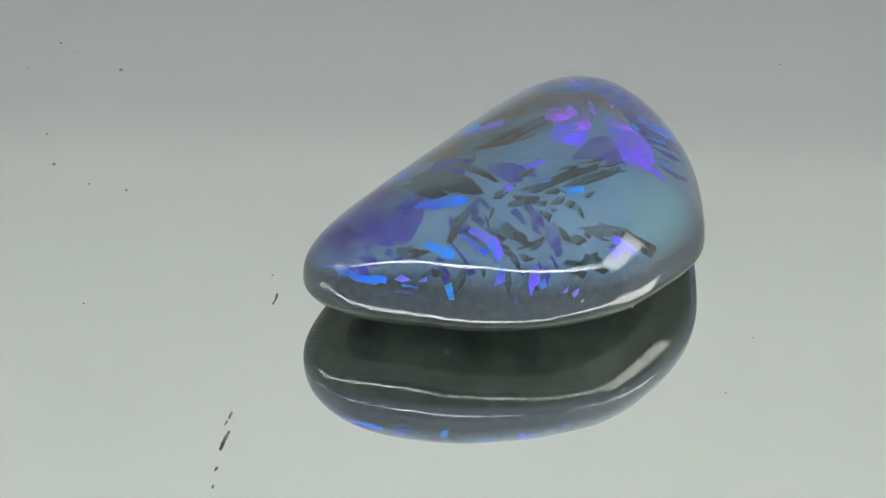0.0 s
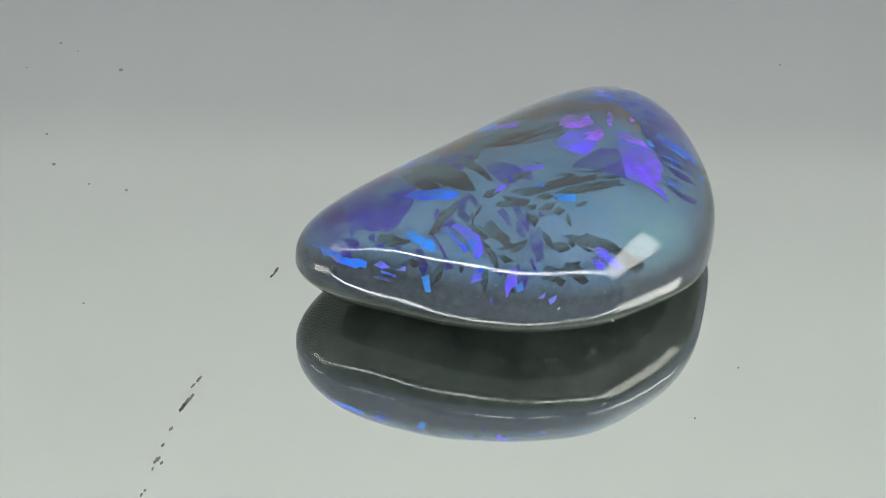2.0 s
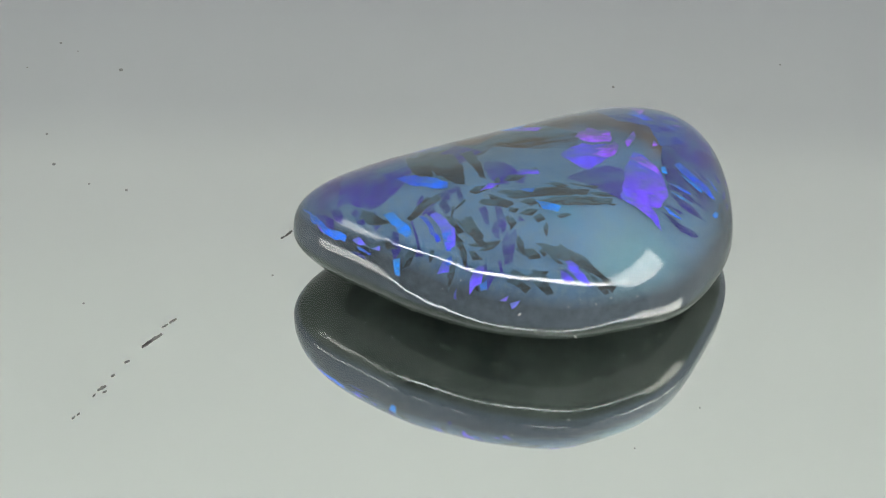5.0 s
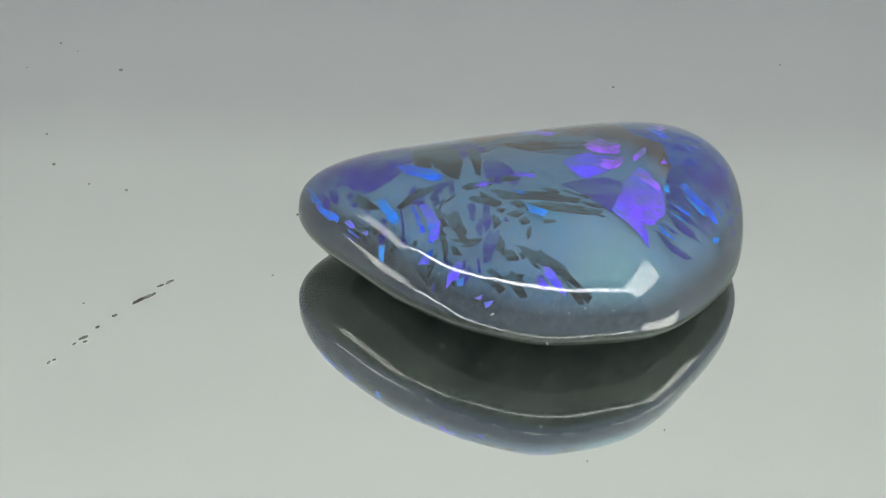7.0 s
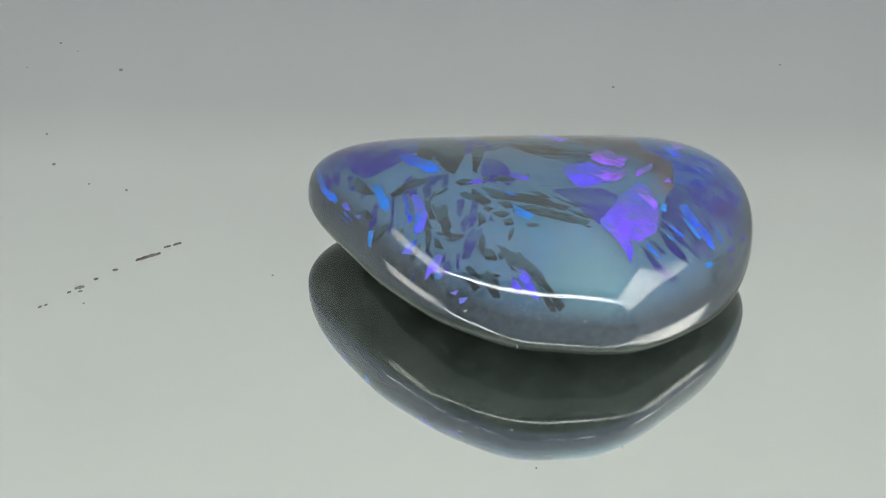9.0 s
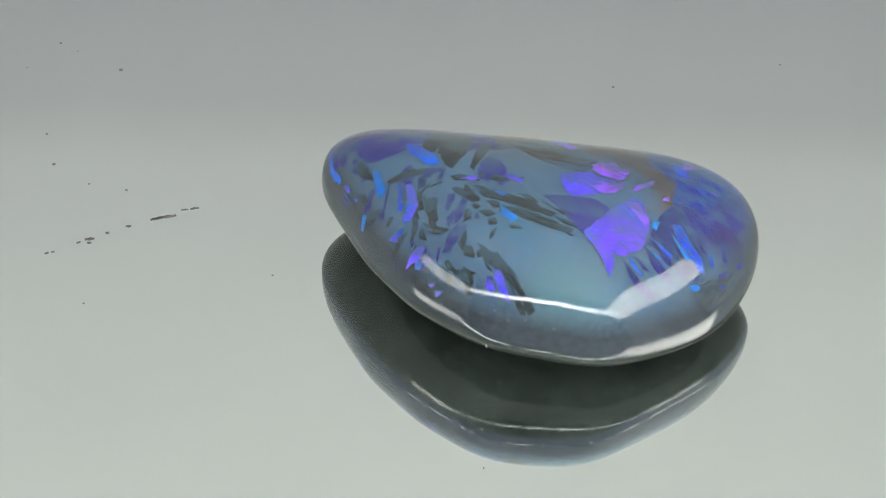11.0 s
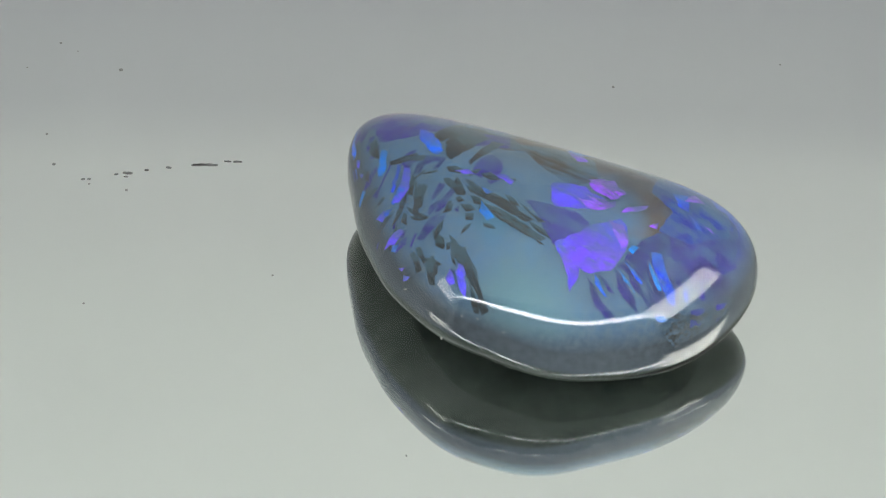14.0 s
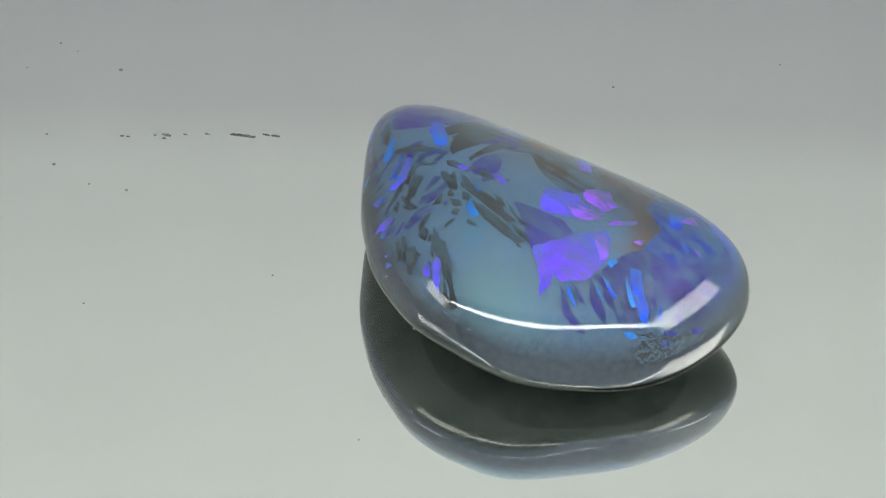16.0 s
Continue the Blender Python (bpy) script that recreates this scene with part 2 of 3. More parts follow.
def core_material():
    """Cloudy body: blue-grey crystal on top, grey flanks, dark base with painted shade below."""
    m, n, l, p = material("opal_body")
    tc, sep = n.new("ShaderNodeTexCoord"), n.new("ShaderNodeSeparateXYZ")
    l.new(tc.outputs["Object"], sep.inputs[0])

    def spread(socket, a, b):
        mr = n.new("ShaderNodeMapRange")
        mr.inputs["From Min"].default_value, mr.inputs["From Max"].default_value = a, b
        l.new(socket, mr.inputs["Value"])
        return mr.outputs[0]

    swirl, bent, moved = n.new("ShaderNodeTexNoise"), n.new("ShaderNodeVectorMath"), n.new("ShaderNodeVectorMath")
    swirl.inputs["Scale"].default_value, swirl.inputs["Detail"].default_value = 600, 5
    l.new(tc.outputs["Object"], swirl.inputs[0])
    bent.operation, moved.operation = "MULTIPLY_ADD", "ADD"
    l.new(swirl.outputs["Color"], bent.inputs[0])
    bent.inputs[1].default_value, bent.inputs[2].default_value = (0.0024,) * 3, (-0.0012,) * 3
    l.new(tc.outputs["Object"], moved.inputs[0])
    l.new(bent.outputs[0], moved.inputs[1])

    def near(x, y, z, radius):
        d = n.new("ShaderNodeVectorMath")
        d.operation = "DISTANCE"
        l.new(moved.outputs[0], d.inputs[0])
        d.inputs[1].default_value = (x, y, z)
        mr = n.new("ShaderNodeMapRange")
        mr.interpolation_type = "SMOOTHSTEP"
        mr.inputs["From Min"].default_value, mr.inputs["From Max"].default_value = radius, 0.0
        l.new(d.outputs["Value"], mr.inputs["Value"])
        return mr.outputs[0]

    fine, broad = noisy(n, l, 2600, 4), noisy(n, l, 420, 5, stretch=(1, 1, 0.6))
    teal = mixed(n, l, ramp(n, l, broad, 0.35, 0.65), (0.092, 0.163, 0.250), (0.122, 0.232, 0.380))
    teal = mixed(n, l, ramp(n, l, fine, 0.42, 0.70), teal, (0.145, 0.220, 0.285))
    teal = mixed(n, l, near(0.0052, -0.0060, 0.0052, 0.0040), teal, (0.15, 0.27, 0.32))
    teal = mixed(n, l, near(0.0020, -0.0035, 0.0068, 0.0022), teal, (0.09, 0.22, 0.33))
    brown = mixed(n, l, ramp(n, l, broad, 0.35, 0.65), (0.09, 0.075, 0.07), (0.185, 0.145, 0.115))
    for x, y, radius in ((-1.0, 3.6, 1.6), (0.4, 3.4, 2.3), (2.6, 3.4, 2.6), (4.9, 3.4, 2.7), (6.7, 2.6, 2.5), (8.0, 1.2, 2.0)):
        teal = mixed(n, l, spread(near(x / 1000, y / 1000, 0.0062, radius / 1000), 0.0, 0.9), teal, brown)
    dusk = mixed(n, l, ramp(n, l, fine, 0.3, 0.7), (0.055, 0.052, 0.15), (0.095, 0.08, 0.28))
    for x, y, radius in ((9.8, 3.6, 3.4), (10.9, 1.6, 2.6), (-7.6, 2.4, 3.0), (-5.0, 3.4, 2.0), (9.6, -0.8, 1.8)):
        teal = mixed(n, l, spread(near(x / 1000, y / 1000, 0.0052, radius / 1000), 0.0, 0.8), teal, dusk)
    for x, y, radius in ((8.8, 5.0, 2.6), (7.0, 5.2, 1.9), (10.4, 3.2, 1.7), (9.4, 1.2, 1.5), (-3.0, 3.9, 1.3)):
        teal = mixed(n, l, spread(near(x / 1000, y / 1000, 0.0050, radius / 1000), 0.0, 1.4), teal, (0.07, 0.16, 0.80))
    wisp = noisy(n, l, 900, 3, 0.55, stretch=(1.0, 1.6, 1.0))
    band = n.new("ShaderNodeMath")
    band.operation = "COMPARE"
    band.inputs[1].default_value, band.inputs[2].default_value = 0.5, 0.008
    l.new(wisp, band.inputs[0])
    thin = n.new("ShaderNodeMath")
    thin.operation = "MULTIPLY"
    thin.inputs[1].default_value = 0.22
    l.new(band.outputs[0], thin.inputs[0])
    teal = mixed(n, l, thin.outputs[0], teal, (0.22, 0.32, 0.36))
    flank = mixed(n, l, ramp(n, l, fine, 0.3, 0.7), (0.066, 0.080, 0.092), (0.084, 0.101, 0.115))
    shaded_potch = mixed(n, l, ramp(n, l, broad, 0.3, 0.7), (0.036, 0.047, 0.040), (0.072, 0.087, 0.075))
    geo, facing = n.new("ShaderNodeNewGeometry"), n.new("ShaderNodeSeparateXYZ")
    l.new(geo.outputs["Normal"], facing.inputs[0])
    # downward faces turn darker: the stone's dark base plus painted shade
    low = mixed(n, l, spread(facing.outputs[2], -0.40, 0.0), shaded_potch, flank)
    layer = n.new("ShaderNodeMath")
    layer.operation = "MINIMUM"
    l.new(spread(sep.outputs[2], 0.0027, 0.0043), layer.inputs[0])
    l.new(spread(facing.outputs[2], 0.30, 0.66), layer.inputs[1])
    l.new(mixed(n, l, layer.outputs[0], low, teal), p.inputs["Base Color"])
    p.inputs["Roughness"].default_value, p.inputs["Specular IOR Level"].default_value = 0.6, 0.0
    return m


def flake_material(name, a, b, c, grain=1300, fade=0.45, rough=0.45, sheer=0.35):
    """A diffracting lamella: two hues that drift across it, streaks of a third, and a rim that sinks into the cloudy body."""
    m, n, l, p = material(name)
    info, tc, sep = n.new("ShaderNodeObjectInfo"), n.new("ShaderNodeTexCoord"), n.new("ShaderNodeSeparateXYZ")
    hue = mixed(n, l, info.outputs["Random"], a, b)
    drift = noisy(n, l, grain * 0.35, 3, 0.5)
    hue = mixed(n, l, ramp(n, l, drift, 0.42, 0.60), hue, b)
    streak = noisy(n, l, grain, 6, 0.7, stretch=(1.0, 0.25, 1.0))
    hue = mixed(n, l, ramp(n, l, streak, 0.44, 0.62, (0, 0, 0), (0.6, 0.6, 0.6)), hue, c)
    l.new(tc.outputs["Generated"], sep.inputs[0])
    wave, push = noisy(n, l, grain * 1.5, 4, 0.6), n.new("ShaderNodeMath")
    push.operation = "MULTIPLY_ADD"
    push.inputs[1].default_value = 0.9
    l.new(wave, push.inputs[0])
    l.new(sep.outputs[1], push.inputs[2])
    sink = ramp(n, l, push.outputs[0], 0.85, 1.35, (0, 0, 0), (fade, fade, fade))
    hue = mixed(n, l, sink, hue, (0.09, 0.165, 0.21))
    veil = noisy(n, l, grain * 1.8, 5, 0.7, stretch=(0.3, 1.0, 1.0))
    thick, steep, thin = n.new("ShaderNodeAttribute"), n.new("ShaderNodeMath"), n.new("ShaderNodeMath")
    thick.attribute_name = "body"
    steep.operation, thin.operation = "POWER", "MULTIPLY"
    l.new(thick.outputs["Fac"], steep.inputs[0])
    steep.inputs[1].default_value = 1.7
    l.new(ramp(n, l, veil, 0.36, 0.56, (sheer, sheer, sheer)), thin.inputs[0])
    l.new(steep.outputs[0], thin.inputs[1])
    l.new(mixed(n, l, thin.outputs[0], (0.105, 0.188, 0.275), hue), p.inputs["Base Color"])
    p.inputs["Roughness"].default_value, p.inputs["Specular IOR Level"].default_value = rough, 0.0
    return m


VIOLET = flake_material("violet_flash", (0.25, 0.09, 1.0), (0.14, 0.13, 1.0), (0.10, 0.085, 0.6), 1100, 0.35)
BLUE = flake_material("blue_flash", (0.04, 0.075, 0.95), (0.03, 0.20, 0.98), (0.05, 0.08, 0.40), 1300, 0.35)
AZURE = flake_material("azure_flash", (0.02, 0.25, 0.96), (0.03, 0.34, 0.98), (0.03, 0.13, 0.6), 1300, 0.3)
ORCHID = flake_material("orchid_flash", (0.50, 0.14, 0.95), (0.34, 0.14, 1.0), (0.22, 0.10, 0.6), 1500, 0.6)
INDIGO = flake_material("indigo_field", (0.052, 0.056, 0.19), (0.075, 0.066, 0.33), (0.052, 0.068, 0.15), 900, 0.25)
HAZE = flake_material("deep_blue_haze", (0.045, 0.075, 0.42), (0.055, 0.06, 0.30), (0.04, 0.12, 0.50), 700, 0.6, sheer=0.0)
SMOKE = flake_material("smoky_brown_veil", (0.062, 0.060, 0.060), (0.085, 0.072, 0.062), (0.055, 0.060, 0.068), 700, 0.7, sheer=0.1)
DULL = flake_material("grey_brown_shard", (0.050, 0.063, 0.068), (0.068, 0.072, 0.070), (0.060, 0.074, 0.083), 2500, 0.5, sheer=0.75)
GRIT = flake_material("grey_matrix", (0.078, 0.086, 0.090), (0.095, 0.098, 0.096), (0.058, 0.066, 0.070), 3500, 0.1)
DEPTH = {HAZE: 0.00105, SMOKE: 0.0012, VIOLET: 0.0008, ORCHID: 0.00072, BLUE: 0.00075, AZURE: 0.0007, INDIGO: 0.0011, DULL: 0.00095, GRIT: 0.0011}

RIM = {DULL: 0.0001, GRIT: 0.0004, HAZE: 0.0009, SMOKE: 0.0008, ORCHID: 0.0004, INDIGO: 0.0002}   # how far the rim thins out, in metres

opal = tagged(new("opal"), "polished teardrop black opal with blue and violet flashes on a mirror", "opal")
part("skin", stone_bm(0.0), lacquer("clear_opal"), opal, "clear polished outer skin")
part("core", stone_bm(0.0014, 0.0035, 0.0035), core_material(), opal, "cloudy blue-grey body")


def flake(mat, edge):
    """A thin lamella inside the stone that follows its upper face. edge: its outline in metres, in plan."""
    inset = DEPTH[mat] + random.uniform(0, 0.00005)
    bm = bmesh.new()
    body = bm.verts.layers.float.new("body")
    face = bm.faces.new([bm.verts.new((*v, 0)) for v in edge])
    rim = min(RIM.get(mat, 0.0003), 0.95 * face.calc_area() / face.calc_perimeter())
    bmesh.ops.inset_region(bm, faces=[face], thickness=rim, use_boundary=True)
    for v in face.verts:
        v[body] = 1.0
    bmesh.ops.triangulate(bm, faces=bm.faces[:])
    for _ in range(5):
        long = [e for e in bm.edges if e.calc_length() > 0.00045]
        if not long:
            break
        bmesh.ops.subdivide_edges(bm, edges=long, cuts=1)
        bmesh.ops.triangulate(bm, faces=[g for g in bm.faces if len(g.verts) > 3])
    for v in bm.verts:
        dx, dy = v.co.x / S - CX, v.co.y / S - CY
        ph = math.atan2(dy, dx)
        most = 0.985 * (waves(R_WAVES, ph) - inset)
        k = min(1.0, most / max(math.hypot(dx, dy), 1e-6))
        v.co.x, v.co.y = (CX + dx * k) * S, (CY + dy * k) * S
        v.co.z = top_height(v.co.x, v.co.y, inset)
    bm.normal_update()
    low = bmesh.ops.extrude_face_region(bm, geom=bm.faces[:])
    for v in low["geom"]:
        if isinstance(v, bmesh.types.BMVert):
            v.co.z -= 0.000012
    for e in bm.edges:
        e.smooth = e.calc_face_angle(0.0) < 0.7
    part("flake", bm, mat, opal)


def ragged(points, rough):
    """The outline with its sides broken up into uneven steps."""
    edge = []
    for a, b in zip(points, points[1:] + points[:1]):
        a, b = Vector(a) / 1000, Vector(b) / 1000
        n = max(1, int((b - a).length / 0.00026))
        side = Vector((a.y - b.y, b.x - a.x)).normalized()
        for k in range(n):
            edge.append(a.lerp(b, k / n) + (side * random.uniform(-1, 1) * rough / 1000 if k else Vector((0, 0))))
    return edge


def patch(mat, *corners):
    flake(mat, ragged(list(corners), 0.06))


def shard(mat, x0, y0, x1, y1, width):
    """A splinter from end to end in millimetres, blunt at the first end and pointed at the other."""
    a, b = Vector((x0, y0)) / 1000, Vector((x1, y1)) / 1000
    side = Vector((a.y - b.y, b.x - a.x)).normalized() * width / 2000
    n = max(4, int((b - a).length / 0.00028))
    slant = random.uniform(-0.5, 0.5) * width / 1000
    edge = []
    for sign, order in ((1, range(n + 1)), (-1, range(n, -1, -1))):
        for k in order:
            s = k / n
            wide = min(1.0, 0.8 + 1.5 * s) * min(1.0, 0.38 + 1.5 * (1 - s)) * random.uniform(0.9, 1.15)
            edge.append(a.lerp(b, s) + side * sign * wide + (b - a).normalized() * sign * slant)
    flake(mat, edge)


# smoky band along the rear
patch(SMOKE, (-2.96, 2.75), (-1.30, 3.09), (0.02, 2.06), (-0.74, 1.21), (-2.13, 1.43))
patch(SMOKE, (-0.72, 2.46), (0.78, 3.82), (2.85, 4.07), (4.44, 1.81), (3.79, 0.45), (1.94, 0.81))
# smoky band along the rear
patch(SMOKE, (-2.96, 2.75), (-1.30, 3.09), (0.02, 2.06), (-0.74, 1.21), (-2.13, 1.43))
patch(SMOKE, (-0.72, 2.46), (0.78, 3.82), (2.85, 4.07), (4.44, 1.81), (3.79, 0.45), (1.94, 0.81))
# deep blue haze
patch(HAZE, (10.89, 4.02), (9.21, 3.11), (8.13, 4.14))
patch(HAZE, (6.16, 4.99), (8.67, 5.82), (10.89, 4.02), (9.96, 1.71), (8.49, 1.00), (8.34, 2.60), (6.78, 3.07))
patch(HAZE, (-6.00, 2.15), (-4.63, 2.68), (-4.41, 1.54), (-5.03, 0.44), (-5.54, 0.10))
patch(HAZE, (8.63, 4.90), (9.80, 5.53), (10.73, 4.63), (10.32, 3.70), (9.28, 3.63))
# smoky band along the rear
patch(SMOKE, (-2.96, 2.75), (-1.30, 3.09), (0.02, 2.06), (-0.74, 1.21), (-2.13, 1.43))
patch(SMOKE, (-0.72, 2.46), (0.78, 3.82), (2.85, 4.07), (4.44, 1.81), (3.79, 0.45), (1.94, 0.81))
# deep blue haze
patch(HAZE, (10.89, 4.02), (9.21, 3.11), (8.13, 4.14))
patch(HAZE, (6.16, 4.99), (8.67, 5.82), (10.89, 4.02), (9.96, 1.71), (8.49, 1.00), (8.34, 2.60), (6.78, 3.07))
patch(HAZE, (-6.00, 2.15), (-4.63, 2.68), (-4.41, 1.54), (-5.03, 0.44), (-5.54, 0.10))
patch(HAZE, (8.63, 4.90), (9.80, 5.53), (10.73, 4.63), (10.32, 3.70), (9.28, 3.63))
# indigo fields, chips and comb
patch(INDIGO, (-7.35, 3.35), (-5.27, 3.10), (-4.49, 2.70), (-4.38, 0.93), (-4.96, 0.01), (-5.58, -0.59), (-6.38, -0.90), (-6.96, -0.82), (-7.69, 0.12), (-8.29, 0.29))
patch(INDIGO, (-1.01, 0.14), (-0.57, 0.02), (-0.12, -1.75), (-0.64, -1.65), (-1.01, -0.95))
patch(INDIGO, (-6.01, -2.26), (-5.77, -2.50), (-5.78, -3.11), (-6.13, -3.19), (-6.21, -2.69))
patch(INDIGO, (-5.19, -2.30), (-5.04, -2.18), (-4.94, -3.13), (-4.81, -3.87), (-5.20, -3.68), (-5.05, -3.42))
patch(INDIGO, (-4.45, -2.02), (-4.01, -1.93), (-3.92, -2.52), (-4.29, -2.46))
patch(INDIGO, (-3.71, -2.07), (-3.29, -1.68), (-3.17, -2.48), (-3.50, -2.73))
patch(INDIGO, (-3.56, -1.41), (-3.07, -1.32), (-3.11, -2.00), (-3.46, -1.91))
patch(INDIGO, (-2.78, -1.33), (-2.50, -1.34), (-2.52, -2.18), (-2.75, -2.16))
patch(INDIGO, (-3.06, -4.87), (-2.92, -4.91), (-2.81, -5.21), (-2.97, -5.24))
patch(INDIGO, (-1.52, -5.42), (-1.33, -5.42), (-1.31, -5.97), (-1.43, -5.93))
patch(INDIGO, (-2.30, -5.31), (-2.03, -5.30), (-2.03, -5.62), (-2.23, -5.59))
patch(INDIGO, (-1.16, -4.75), (-0.82, -4.29), (-0.72, -4.58), (-0.89, -5.23), (-1.00, -5.74), (-1.21, -5.31))
patch(INDIGO, (-1.54, -4.06), (-1.25, -3.61), (-1.13, -4.05), (-1.25, -4.55), (-1.43, -4.41))
patch(INDIGO, (-1.92, -2.83), (-1.54, -2.75), (-1.51, -3.37), (-1.80, -3.25))
patch(INDIGO, (-1.74, -3.32), (-1.50, -3.43), (-1.59, -3.76), (-1.81, -3.58))
patch(INDIGO, (1.30, -6.50), (1.73, -6.57), (1.54, -6.77))
patch(INDIGO, (2.65, -2.11), (3.55, -1.60), (4.90, -1.04), (5.76, -1.14), (5.96, -1.64), (5.55, -3.11), (5.16, -3.46), (4.26, -2.98), (3.36, -2.39))
patch(INDIGO, (7.17, -3.54), (7.61, -3.58), (8.37, -3.82), (9.26, -3.79), (9.00, -4.04), (8.13, -4.22))
patch(INDIGO, (7.54, -3.05), (7.97, -2.94), (8.57, -3.13), (8.30, -3.30))
patch(INDIGO, (7.98, -1.81), (8.56, -1.83), (9.47, -2.00), (10.25, -2.22), (9.91, -2.31), (8.90, -2.20))
patch(INDIGO, (8.36, -1.25), (8.95, -1.33), (9.71, -1.53), (10.05, -1.83), (9.44, -1.70))
patch(INDIGO, (7.88, -2.20), (8.48, -2.30), (9.39, -2.56), (9.89, -2.85), (9.29, -2.94), (8.54, -2.84))
patch(INDIGO, (12.05, 0.86), (12.31, 1.65), (12.35, 0.60))
patch(INDIGO, (8.47, 5.31), (10.57, 5.23), (11.22, 4.20), (11.85, 3.07), (11.67, 2.05), (11.05, 1.86), (10.17, 1.46), (9.25, 1.79), (9.47, 2.92), (8.82, 3.88))
patch(INDIGO, (8.35, 2.15), (9.15, 3.19), (9.81, 2.20), (10.47, 1.48), (9.97, 0.32), (9.07, 0.41))
patch(INDIGO, (-9.31, 1.13), (-8.52, -0.04), (-8.60, -0.44), (-8.98, 0.06))
patch(INDIGO, (-8.66, 0.71), (-8.10, -0.03), (-8.15, -0.55), (-8.43, -0.25))
patch(INDIGO, (-7.75, -0.38), (-7.47, -0.36), (-7.17, -0.92), (-7.22, -1.28), (-7.56, -0.99))
patch(INDIGO, (-6.90, -1.15), (-6.65, -0.98), (-6.46, -1.74), (-6.79, -1.80))
patch(INDIGO, (-7.98, -1.47), (-7.29, -2.19), (-7.43, -2.15), (-7.96, -1.62))
patch(INDIGO, (-1.71, 3.21), (-1.17, 2.53), (-0.70, 1.55), (-1.66, 0.84), (-3.02, 0.06), (-3.41, 0.67), (-2.88, 1.99))
patch(INDIGO, (-1.86, -5.57), (-1.70, -5.83), (-2.14, -6.11), (-2.31, -5.86))
patch(INDIGO, (-4.43, -1.71), (-3.82, -1.53), (-2.57, -1.19), (-2.48, -1.48), (-3.70, -1.84), (-4.59, -2.35))
patch(INDIGO, (-7.33, 0.17), (-6.23, 1.12), (-5.09, 1.19), (-4.60, 0.48), (-5.52, -0.42), (-6.15, -0.80))
patch(INDIGO, (-1.06, -0.52), (-0.77, 0.40), (0.02, -0.02), (0.82, -1.47), (0.55, -1.99))
patch(INDIGO, (10.99, 0.86), (11.30, 0.85), (11.68, 0.36), (11.47, 0.16))
patch(INDIGO, (11.45, -0.54), (11.80, 0.17), (11.94, -0.39), (11.69, -0.98))
patch(INDIGO, (9.99, 0.16), (10.30, 0.09), (10.71, -0.37), (10.50, -0.44))
patch(INDIGO, (8.78, 1.54), (9.60, 0.42), (9.35, -1.63), (8.03, -2.16), (8.17, -0.23))
patch(INDIGO, (-1.09, -4.44), (-1.17, -3.58), (-1.13, -2.85), (-0.79, -2.99), (-0.76, -4.00))
patch(INDIGO, (-1.24, -5.64), (-0.97, -4.75), (-0.40, -4.35), (-0.40, -4.74), (-0.83, -5.66))
patch(INDIGO, (-0.19, -3.99), (-0.07, -3.72), (0.15, -4.13))
# dull grey-brown chips
patch(DULL, (-4.48, 1.60), (-4.23, 2.97), (-3.71, 2.32), (-3.47, 1.59), (-3.53, -0.05), (-3.92, -0.29), (-4.31, -0.00))
patch(DULL, (-3.33, 1.61), (-2.85, 2.34), (-2.08, 1.93), (-1.99, 0.03), (-2.23, -1.27), (-2.68, -1.06), (-3.12, -0.34))
patch(DULL, (-1.78, 1.83), (-1.07, 1.89), (-1.11, -0.17), (-1.12, -1.20), (-1.43, -0.96))
patch(DULL, (-5.33, -2.11), (-4.56, -1.66), (-3.61, -1.42), (-3.50, -1.78), (-4.49, -2.12), (-5.15, -2.32))
patch(DULL, (-3.55, -2.74), (-3.20, -2.87), (-2.78, -3.75), (-3.11, -3.74))
patch(DULL, (-2.85, -3.11), (-2.54, -3.30), (-2.00, -4.32), (-2.40, -4.20), (-2.74, -3.65))
patch(DULL, (-3.38, -3.82), (-3.07, -3.98), (-2.83, -4.63), (-3.02, -4.60), (-3.26, -4.21))
patch(DULL, (-2.74, -4.31), (-2.02, -4.50), (-1.17, -4.66), (-1.42, -4.82), (-2.14, -4.63))
patch(DULL, (-3.22, -4.42), (-2.92, -4.58), (-2.87, -4.88), (-3.15, -4.67))
patch(DULL, (-2.75, -4.57), (-2.55, -4.64), (-2.35, -5.06), (-2.63, -4.98))
patch(DULL, (-5.85, -3.63), (-5.62, -3.39), (-5.12, -3.35), (-5.14, -3.56), (-5.46, -3.78))
patch(DULL, (-0.50, -4.90), (-0.35, -4.64), (-0.15, -5.05), (-0.22, -5.52), (-0.45, -5.28))
patch(DULL, (-0.77, -3.65), (-0.59, -3.59), (-0.43, -4.11), (-0.61, -4.21))
patch(DULL, (-0.15, -5.61), (0.13, -5.45), (0.50, -5.75), (0.47, -5.90), (-0.04, -5.80))
patch(DULL, (-1.04, -5.98), (-0.83, -5.92), (-0.08, -6.38), (-0.19, -6.54), (-0.72, -6.28))
patch(DULL, (-0.02, -6.22), (0.19, -6.20), (0.81, -6.78), (0.69, -6.90))
patch(DULL, (0.87, -5.51), (1.44, -5.62), (2.47, -6.11), (3.26, -6.74), (4.04, -7.17), (3.79, -7.38), (3.01, -6.87), (2.24, -6.38), (1.21, -5.91))
patch(DULL, (0.48, -5.60), (0.69, -5.54), (0.84, -5.83), (0.66, -5.89))
patch(DULL, (0.94, -5.96), (1.23, -6.04), (1.56, -6.38), (1.27, -6.28))
patch(DULL, (2.42, -6.66), (2.56, -6.64), (3.66, -7.40), (3.39, -7.45))
